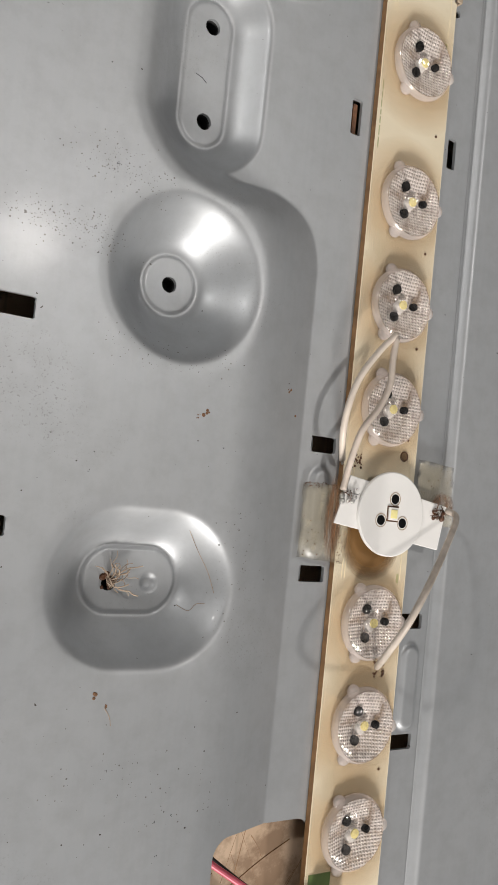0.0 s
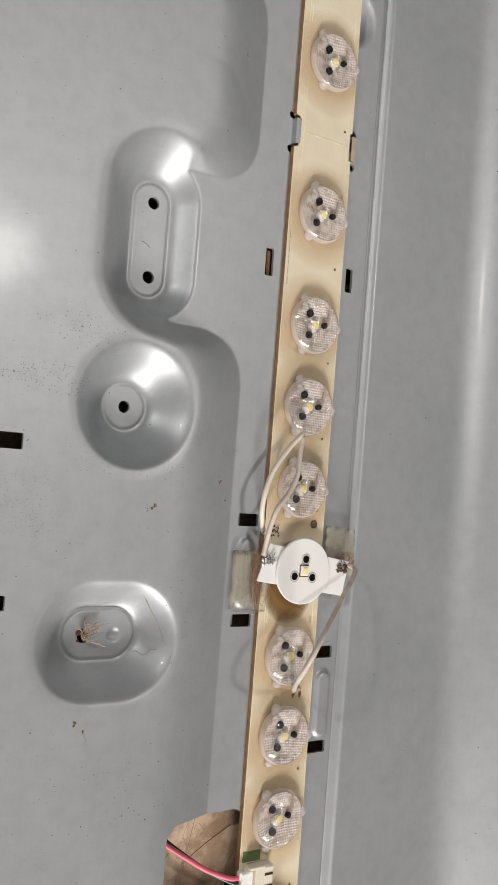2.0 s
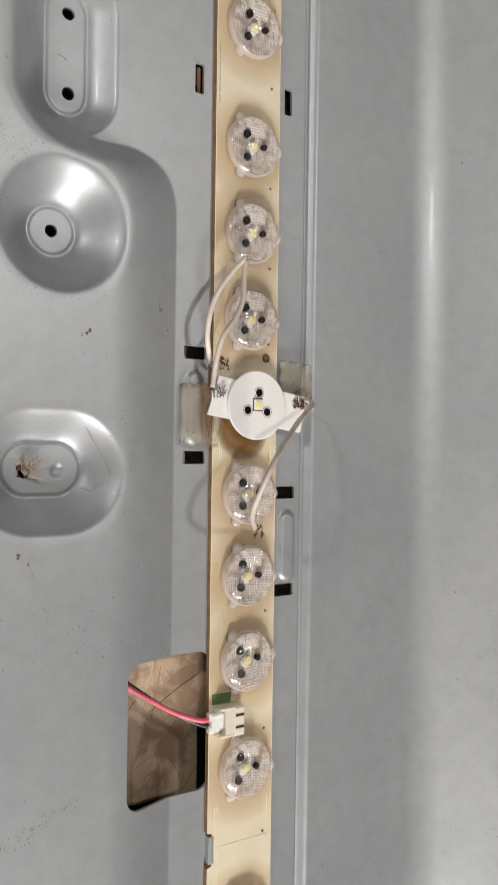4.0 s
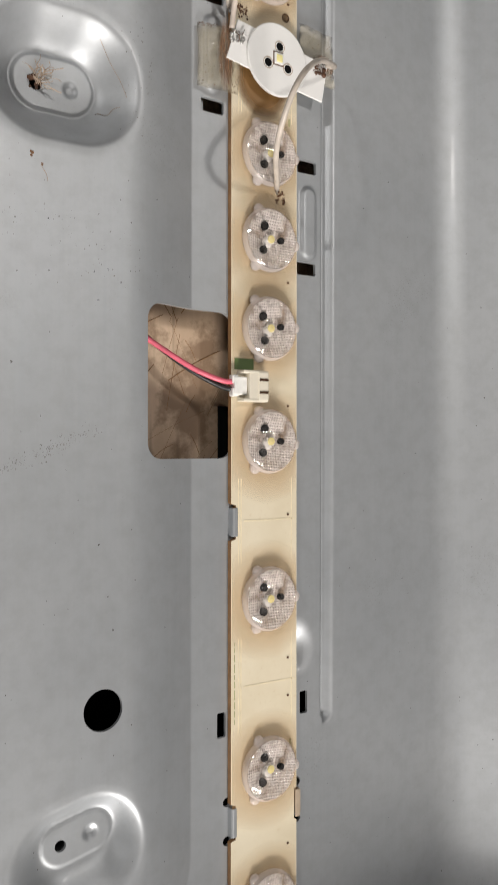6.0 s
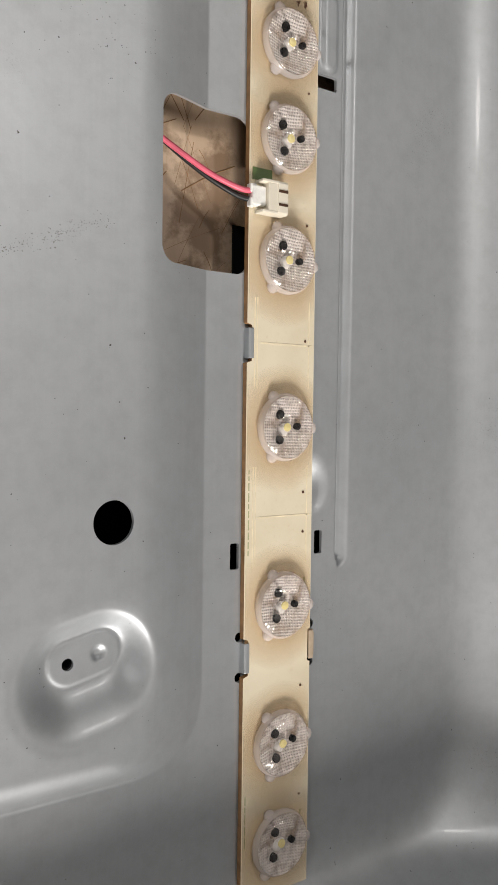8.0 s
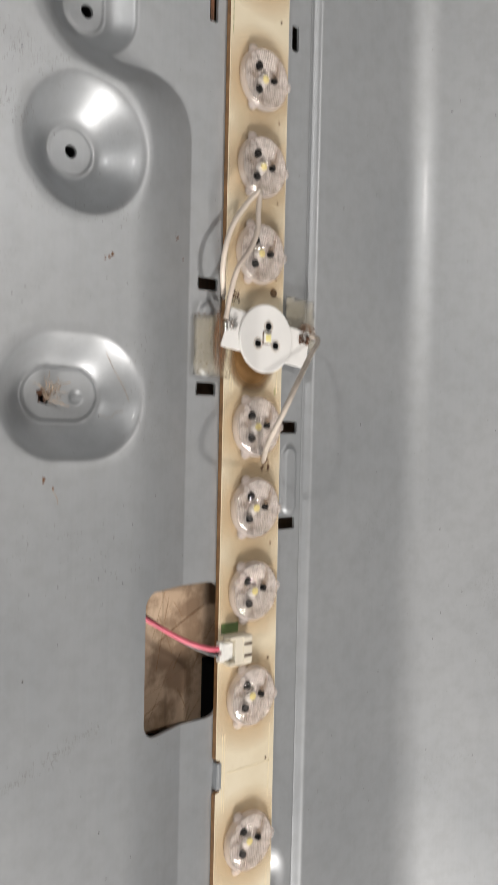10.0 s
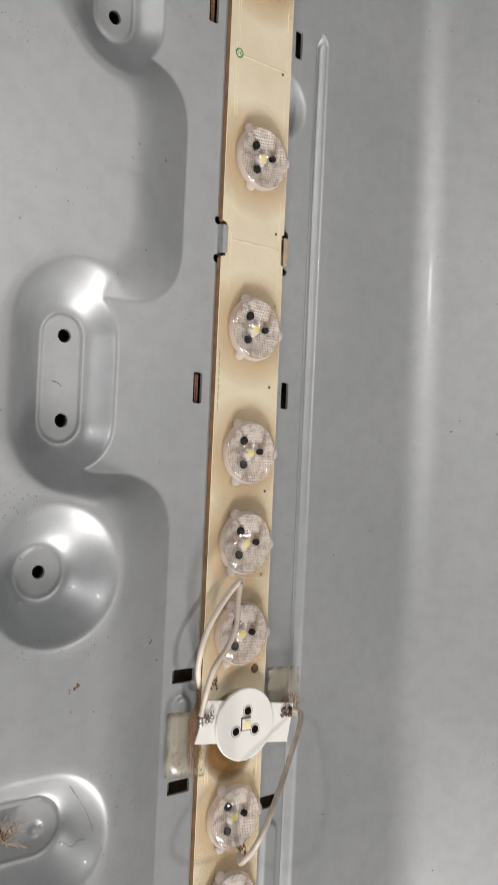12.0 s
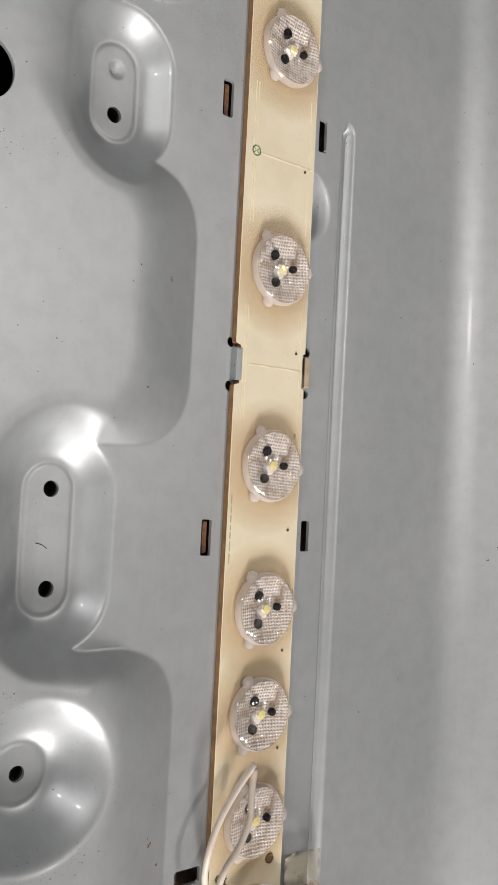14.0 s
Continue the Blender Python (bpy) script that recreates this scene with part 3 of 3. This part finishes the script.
box(bm, -0.0026, -0.0004, 0.0008, 0.0034, -0.0010, 0.0012, 0.0003)
box(bm, -0.0026, -0.0004, -0.0034, -0.0008, -0.0010, 0.0012, 0.0003)
part("plug", bm, WHITE, lead, "white plug")
for mat, dy, dz, bow, nm in ((RED, 0.0012, 0.0006, 0.0, "red_wire"), (BLACKWIRE, -0.0012, -0.0014, 0.0042, "black_wire")):
    bm = bmesh.new()
    tube(bm, [(-0.0020, dy, dz * 0.3), (-0.0060, dy + 0.0004 + 0.25 * bow, dz - 0.001), (-0.0140, dy + 0.0036 + 0.5 * bow, dz - 0.0035), (-0.0230, dy + 0.0092 + 0.7 * bow, dz - 0.0065), (-0.0340, dy + 0.0165 + bow, dz - 0.0095), (-0.0500, dy + 0.0270 + bow, dz - 0.0115)], 0.00085, 10)
    part(nm, bm, mat, lead, "", True)

# ---- the repair: a white plate with a chip, taped over the strip ----
fix = tagged(empty("repair_plate", 0.0014, 0.0585, 0.0), "white round repair LED plate taped across strip", "LED plate")
bm = bmesh.new()
slab(bm, [(-0.0185, -0.0063), (0.0205, -0.0063), (0.0210, 0.0066), (-0.0160, 0.0074), ], 0.0042, 0.0049, 0.00015)
arm = part("arm", bm, CARD, fix, "white plate bar under the disc")
arm.rotation_euler = (0, 0, radians(-8))
bm = bmesh.new()
lathe(bm, [(0, 0.0049), (0.0114, 0.0049), (0.0118, 0.0051), (0.0118, 0.0058), (0.0115, 0.0060), (0.0, 0.0060)], 64)
part("disc", bm, CARD, fix)
bm = bmesh.new()
box(bm, -0.0016, 0.0018, -0.0016, 0.0020, 0.0060, 0.0067, 0.0002)
c = part("led_chip", bm, WHITE, fix)
# brown outline of the chip, with its shadow put into the same dark colour
bm = bmesh.new()
slab(bm, [(-0.0019, -0.0020), (0.0021, -0.0020), (0.0021, 0.0024), (-0.0019, 0.0024)], 0.0059, 0.00615)
part("chip_shadow_outline", bm, RUST, fix, "brown outline with painted shadow around the chip")
bm = bmesh.new()
slab(bm, [(0.0150 * math.cos(radians(a)) * (1 + 0.1 * math.sin(3 * radians(a))), 0.0150 * math.sin(radians(a))) for a in range(0, 360, 12)], 0.0, 0.00004)
scorch = part("heat_stain", bm, SCORCH, STRIP, "brown scorched coat under the repair plate")
scorch.location, scorch.scale = (-0.0016, 0.0520, 0.00182), (0.8, 0.9, 1)
bm = bmesh.new()
box(bm, -0.0010, 0.0013, -0.0010, 0.0014, 0.0066, 0.0069, 0.0002)
part("phosphor", bm, PHOSPHOR, c, "yellow phosphor window")
for x, y in ((0.0007, 0.0043), (-0.0039, -0.0018), (0.0040, -0.0022)):
    bm = bmesh.new()
    lathe(bm, [(0.00195, 0.0060), (0.00195, 0.0061), (0.00175, 0.0061), (0.00175, 0.0060)], 24, (x, y))
    part("foot_ring", bm, TAN, fix, "brown outline left by a lens foot")
    bm = bmesh.new()
    lathe(bm, [(0.00135, 0.0060), (0.00135, 0.00615), (0, 0.0062)], 20, (x, y))
    part("foot_mark", bm, BLACK, fix, "black mark of a lens foot")
for x, y, seed in ((-0.0150, 0.0040, 1), (0.0178, 0.0016, 2)):
    random.seed(seed)
    bm = bmesh.new()
    for k in range(9):
        r = random.uniform(0.0004, 0.0011)
        n0 = len(bm.verts)
        lathe(bm, [(0, -r * 0.6), (r, 0), (r * 0.7, r * 0.5), (0, r * 0.8)], 10, (0, 0))
        bm.verts.ensure_lookup_table()
        bmesh.ops.translate(bm, verts=bm.verts[n0:], vec=(x + random.uniform(-0.0024, 0.0024), y + random.uniform(-0.0016, 0.0016), 0.0050))
    part("solder_joint", bm, SILVER if seed == 1 else RUST, fix, "lumpy burnt solder joint", True)
    for k in range(11):
        bm = bmesh.new()
        a, n = random.uniform(0, 6.3), random.uniform(0.0010, 0.0026)
        p = Vector((x + random.uniform(-0.0012, 0.0012), y + random.uniform(-0.0012, 0.0012), 0.0054))
        tube(bm, [p, p + Vector((n * 0.5 * math.cos(a), n * 0.5 * math.sin(a), 0.0006)), p + Vector((n * math.cos(a), n * math.sin(a), random.uniform(-0.0004, 0.0008)))], 0.00014, 5, 3)
        part("wire_strand", bm, SILVER if k % 2 else RUST, fix, "stray wire strand")


def tape(outline, zs, label):
    bm = bmesh.new()
    n = 8
    (a, b, c, d) = outline
    rows = []
    for i in range(n + 1):
        row = []
        for j in range(n + 1):
            u, v = i / n, j / n
            x = (1 - u) * ((1 - v) * a[0] + v * d[0]) + u * ((1 - v) * b[0] + v * c[0])
            y = (1 - u) * ((1 - v) * a[1] + v * d[1]) + u * ((1 - v) * b[1] + v * c[1])
            z = zs[0] * (1 - u) + zs[1] * u + 0.0007 * noise.noise((x * 400, y * 400, 1))
            row.append(bm.verts.new((x + 0.0005 * noise.noise((y * 900, 3, x)), y + 0.0005 * noise.noise((x * 900, y, 7)), z)))
        rows.append(row)
    for i in range(n):
        for j in range(n):
            bm.faces.new((rows[i][j], rows[i + 1][j], rows[i + 1][j + 1], rows[i][j + 1]))
    r = bmesh.ops.solidify(bm, geom=bm.faces[:], thickness=0.00012)
    ob = part("adhesive_tape", bm, TAPE, None, "", True)
    return tagged(ob, label, "tape")


tape([(-0.0265, 0.0450), (-0.0135, 0.0440), (-0.0120, 0.0650), (-0.0265, 0.0650)], (0.0016, 0.0048), "crumpled clear yellowed tape stuck beside repair plate")
tape([(0.0120, 0.0570), (0.0285, 0.0560), (0.0270, 0.0740), (0.0130, 0.0750)], (0.0030, 0.0024), "dirty clear tape stuck over repair plate's end")


# scorched crumbs along the tape's edges
for nm, box4, count in (("tape_residue", (-0.0172, -0.0135, 0.0445, 0.0650), 170), ("tape_residue", (-0.0265, -0.0150, 0.0636, 0.0652), 70), ("tape_residue", (-0.0262, -0.0190, 0.0455, 0.0560), 22), ("tape_residue", (0.0160, 0.0280, 0.0570, 0.0730), 24)):
    random.seed(count)
    bm = bmesh.new()
    for k in range(count):
        r = random.uniform(0.00005, 0.00024)
        n0 = len(bm.verts)
        lathe(bm, [(r, 0), (r * 0.6, r * 0.35), (0, r * 0.4)], 6)
        bm.verts.ensure_lookup_table()
        x, y = random.uniform(*box4[:2]), random.uniform(*box4[2:])
        u = (x + 0.0265) / 0.0137 if x < 0 else 0.6
        bmesh.ops.translate(bm, verts=bm.verts[n0:], vec=(x, y, 0.0019 + 0.0030 * u if x < 0 else 0.0030))
    tagged(part(nm, bm, RUST), "brown burnt residue crumbs on the clear tape", "dirt", kind="stuff")


for x, y, z, sx, sy, t in ((-0.0180, 0.0560, 0.0046, 0.21, 0.85, 0), (0.0220, 0.0625, 0.0040, 0.36, 0.26, 0)):
    bm = bmesh.new()
    slab(bm, [(0.0150 * math.cos(radians(a)), 0.0150 * math.sin(radians(a))) for a in range(0, 360, 15)], 0.0, 0.00004)
    ob = tagged(part("rust_smear", bm, DIRT), "brown rusty smear on the clear tape", "stain")
    ob.location, ob.scale = (x, y, z), (sx, sy, 1)


# jumper wires
def jumper(label, points, tip, sleeve):
    ob = tagged(empty("jumper_wire", *points[0]), label, "wire", "jumper wires of the repair")
    o = Vector(points[0])
    bm = bmesh.new()
    tube(bm, [Vector(p) - o for p in points], 0.00090, 12, 8)
    part("sleeve", bm, sleeve, ob, "", True)
    bm = bmesh.new()
    d = Vector(points[-1]) - Vector(points[-2])
    tube(bm, [Vector(points[-1]) - o, Vector(points[-1]) - o + d.normalized() * tip], 0.0004, 8, 2)
    part("bare_end", bm, SILVER, ob, "tinned bare wire end", True)
    return ob


jumper("grey-white jumper wire looped above lens", [(-0.0165, 0.0640, 0.0058), (-0.0172, 0.0720, 0.0090), (-0.0160, 0.0800, 0.0110), (-0.0118, 0.0865, 0.0120), (-0.0090, 0.0930, 0.0122), (-0.0086, 0.1000, 0.0120), (-0.0078, 0.1060, 0.0118)], 0.001, WIRE)
jumper("white jumper wire looped beside strip edge", [(-0.0076, 0.1070, 0.0116), (-0.0126, 0.1020, 0.0114), (-0.0184, 0.0940, 0.0112), (-0.0208, 0.0865, 0.0105), (-0.0200, 0.0790, 0.0080), (-0.0155, 0.0720, 0.0030)], 0.0015, WIRE_PALE)
jumper("grey-brown jumper wire arching from repair plate to strip", [(0.0212, 0.0612, 0.0070), (0.0210, 0.0592, 0.0112), (0.0046, 0.0522, 0.0246), (-0.0080, 0.0432, 0.0326), (-0.0138, 0.0332, 0.0325), (-0.0108, 0.0230, 0.0220), (0.0010, 0.0165, 0.0060)], 0.003, WIRE_DARK)
for x, y, seed in ((0.0055, 0.0150, 5), (-0.0095, 0.0725, 6)):
    random.seed(seed)
    bm = bmesh.new()
    for k in range(34):
        r = random.uniform(0.00010, 0.00048)
        n0 = len(bm.verts)
        lathe(bm, [(0, -r * 0.4), (r, 0), (r * 0.7, r * 0.4), (0, r * 0.6)], 8)
        bm.verts.ensure_lookup_table()
        bmesh.ops.translate(bm, verts=bm.verts[n0:], vec=(x + random.uniform(-0.0019, 0.0019), y + random.uniform(-0.0021, 0.0021), 0.0017))
    part("burnt_joint", bm, RUST, STRIP, "burnt brown solder residue", True)

bm = bmesh.new()
lathe(bm, [(0.0015, 0.0016), (0.0014, 0.0019), (0.0010, 0.0017), (0.0, 0.0017)], 20, (0.0078, 0.0752))
part("test_point", bm, RUST, STRIP, "round brown burnt contact pad")

# ---- dirt on the panel ----
random.seed(11)


def flake(name, x, y, size, mat, label, category, lumps=5):
    bm = bmesh.new()
    for k in range(lumps):
        r = size * random.uniform(0.25, 0.6)
        px, py = x + random.uniform(-size, size), y + random.uniform(-size, size)
        n0 = len(bm.verts)
        lathe(bm, [(r, 0), (r * 0.6, r * 0.35), (0, r * 0.4)], 7)
        bm.verts.ensure_lookup_table()
        bmesh.ops.translate(bm, verts=bm.verts[n0:], vec=(px, py, height(px, py)))
    return tagged(part(name, bm, mat), label, category, "specks of dirt on the panel")


for x, y, s in ((-0.0605, 0.0785, 0.0010), (-0.0628, 0.0776, 0.0005), (-0.0345, 0.0880, 0.0006), (-0.0312, 0.0822, 0.0004), (-0.0372, 0.2352, 0.0006), (-0.0810, 0.0115, 0.0009), (-0.0785, 0.0095, 0.0005)):
    flake("rust_flake", x, y, s, ORANGE, "small rusty brown flake stuck on grey panel", "dirt")
for x, y in ((-0.0900, 0.1320), (-0.0890, 0.0620), (-0.0630, -0.0180), (-0.0770, -0.0050), (-0.0620, -0.0260), (-0.0550, 0.0710), (-0.0590, -0.0170), (-0.0440, 0.2060), (0.0440, 0.0180), (0.0620, 0.1200), (0.0700, -0.0700), (0.0560, 0.2400)):
    flake("soot_crumb", x, y, 0.00028, DARK, "tiny black crumb on grey panel", "dirt", 3)


def soot(label, a, b, spread, count):
    """A drift of fine specks along a line."""
    bm = bmesh.new()
    for k in range(count):
        u = random.random()
        x, y = a[0] + (b[0] - a[0]) * u + random.gauss(0, spread), a[1] + (b[1] - a[1]) * u + random.gauss(0, spread * 0.6)
        r = random.choice((0.00006, 0.00008, 0.0001, 0.00013, 0.0002)) * random.uniform(0.7, 1.2)
        z, t = height(x, y), random.uniform(0, 6)
        ring = [bm.verts.new((x + r * (1 + 0.4 * math.sin(3 * q + t)) * math.cos(q), y + r * math.sin(q), z + 0.00001)) for q in (t, t + 1.2, t + 2.5, t + 3.8, t + 5.1)]
        top = bm.verts.new((x, y, z + r * 0.5))
        for q in range(5):
            bm.faces.new((ring[q], ring[(q + 1) % 5], top))
    return tagged(part("soot_specks", bm, SOOT), label, "dirt", kind="stuff")


soot("drift of dark soot specks on grey panel", (-0.1130, 0.1165), (-0.0880, 0.1150), 0.0040, 330)
soot("drift of dark soot specks beside mounting pad", (-0.0950, 0.1330), (-0.0800, 0.1290), 0.0050, 240)
soot("smeared diagonal trail of soot specks on panel", (-0.0930, -0.0750), (-0.0620, -0.0625), 0.0016, 240)
soot("scattered soot specks around round dish", (-0.0920, 0.0920), (-0.0520, 0.0900), 0.0045, 110)
soot("scattered soot specks beside oval dish", (-0.0480, 0.0560), (-0.0500, 0.0250), 0.0040, 90)
soot("scattered soot specks near panel edge", (-0.1000, 0.2560), (-0.0700, 0.2600), 0.0035, 70)
soot("faint soot specks on lower panel", (-0.0950, 0.0000), (-0.0500, -0.0150), 0.0100, 120)
for pts in (((-0.0600, 0.0500), (-0.0560, 0.0450), (-0.0530, 0.0400), (-0.0515, 0.0350)), ((-0.0580, 0.0310), (-0.0560, 0.0300), (-0.0545, 0.0318), (-0.0530, 0.0322)), ((-0.0790, 0.0092), (-0.0775, 0.0070), (-0.0770, 0.0050))):
    ob = tagged(empty("lint_hair", *pts[0], height(*pts[0])), "fine grey lint hair lying on panel", "dirt")
    bm = bmesh.new()
    tube(bm, [(x - pts[0][0], y - pts[0][1], height(x, y) - height(*pts[0]) + 0.0001) for x, y in pts], 0.00009, 4, 4)
    part("strand", bm, FIBRE, ob)
bm = bmesh.new()
tube(bm, [(-0.0668, 0.1655, -0.00636), (-0.0650, 0.1650, -0.00636), (-0.0636, 0.1640, -0.00636)], 0.00009, 4, 3)
part("score_mark", bm, DARK, PANEL, "thin dark scratch on the mounting pad")

tuft = tagged(empty("fibre_tuft", -0.0765, 0.0362, -0.003), "tangle of dusty brown fibres in screw dish", "dirt")
for k in range(26):
    bm = bmesh.new()
    a = random.uniform(0, 6.3)
    pts, p = [], Vector((random.uniform(-0.002, 0.002), random.uniform(-0.0015, 0.002), 0.0004))
    for i in range(5):
        pts.append(p.copy())
        a += random.uniform(-1.5, 1.5)
        p += Vector((0.0012 * math.cos(a) + 0.0004, 0.0011 * math.sin(a) + 0.0004, random.uniform(-0.0006, 0.0007)))
        p.z = max(p.z, 0.0002)
    tube(bm, pts, random.uniform(0.00007, 0.00017), 4, 4)
    part("fibre", bm, FIBRE, tuft)
flake("rust_lump", -0.0770, 0.0362, 0.0017, RUST, "rusty lump in the screw hole of the dish", "dirt", 8)

# ---- the table and the room ----
bm = bmesh.new()
box(bm, -0.9, 0.9, -0.7, 0.8, -0.050, -0.0118, 0.003)
part_ob = part("table_top", bm, TABLE)
tagged(part_ob, "scratched brown wooden table top under the panel", "table")
random.seed(21)
for k in range(36):
    x, y, a, n = random.uniform(-0.055, -0.010), random.uniform(-0.080, -0.018), random.choice((0.5, 0.9, 1.25, 2.2, 2.0)) + random.uniform(-0.15, 0.15), random.uniform(0.006, 0.028)
    bm = bmesh.new()
    tube(bm, [(x, y, -0.01182), (x + n * 0.5 * math.cos(a), y + n * 0.5 * math.sin(a) + 0.0006, -0.01182), (x + n * math.cos(a), y + n * math.sin(a), -0.01182)], random.uniform(0.00006, 0.00018), 4, 3)
    part("scratch", bm, EDGE, part_ob, "dark scratch in the table top")
bm = bmesh.new()
slab(bm, [(-0.1100, -0.2100), (0.0400, -0.2100), (0.0400, -0.0540), (-0.0105, -0.0540), (-0.0105, -0.0765), (-0.1100, -0.0765)], -0.0117, -0.0111)
tagged(part("black_sheet", bm, BLACK), "thin matt black sheet lying on table under panel", "sheet")
# second sheet, added so that the upper round hole looks black
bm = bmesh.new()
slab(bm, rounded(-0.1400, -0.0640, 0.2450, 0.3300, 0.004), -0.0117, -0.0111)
tagged(part("black_sheet", bm, BLACK), "small matt black sheet added under panel to darken its round hole", "sheet")
for name, b in (("floor", (-2.2, 2.2, -2.2, 2.2, -0.80, -0.75)), ("ceiling", (-2.2, 2.2, -2.2, 2.2, 1.85, 1.90)), ("wall_north", (-2.2, 2.2, 2.2, 2.3, -0.75, 1.85)),
                ("wall_south", (-2.2, 2.2, -2.3, -2.2, -0.75, 1.85)), ("wall_east", (2.2, 2.3, -2.2, 2.2, -0.75, 1.85)), ("wall_west", (-2.3, -2.2, -2.2, 2.2, -0.75, 1.85))):
    bm = bmesh.new()
    box(bm, *b)
    tagged(part(name, bm, CEILINGPAINT if name == "ceiling" else WALLPAINT), "plain painted room surface around the table", name.split("_")[0], kind="structure")
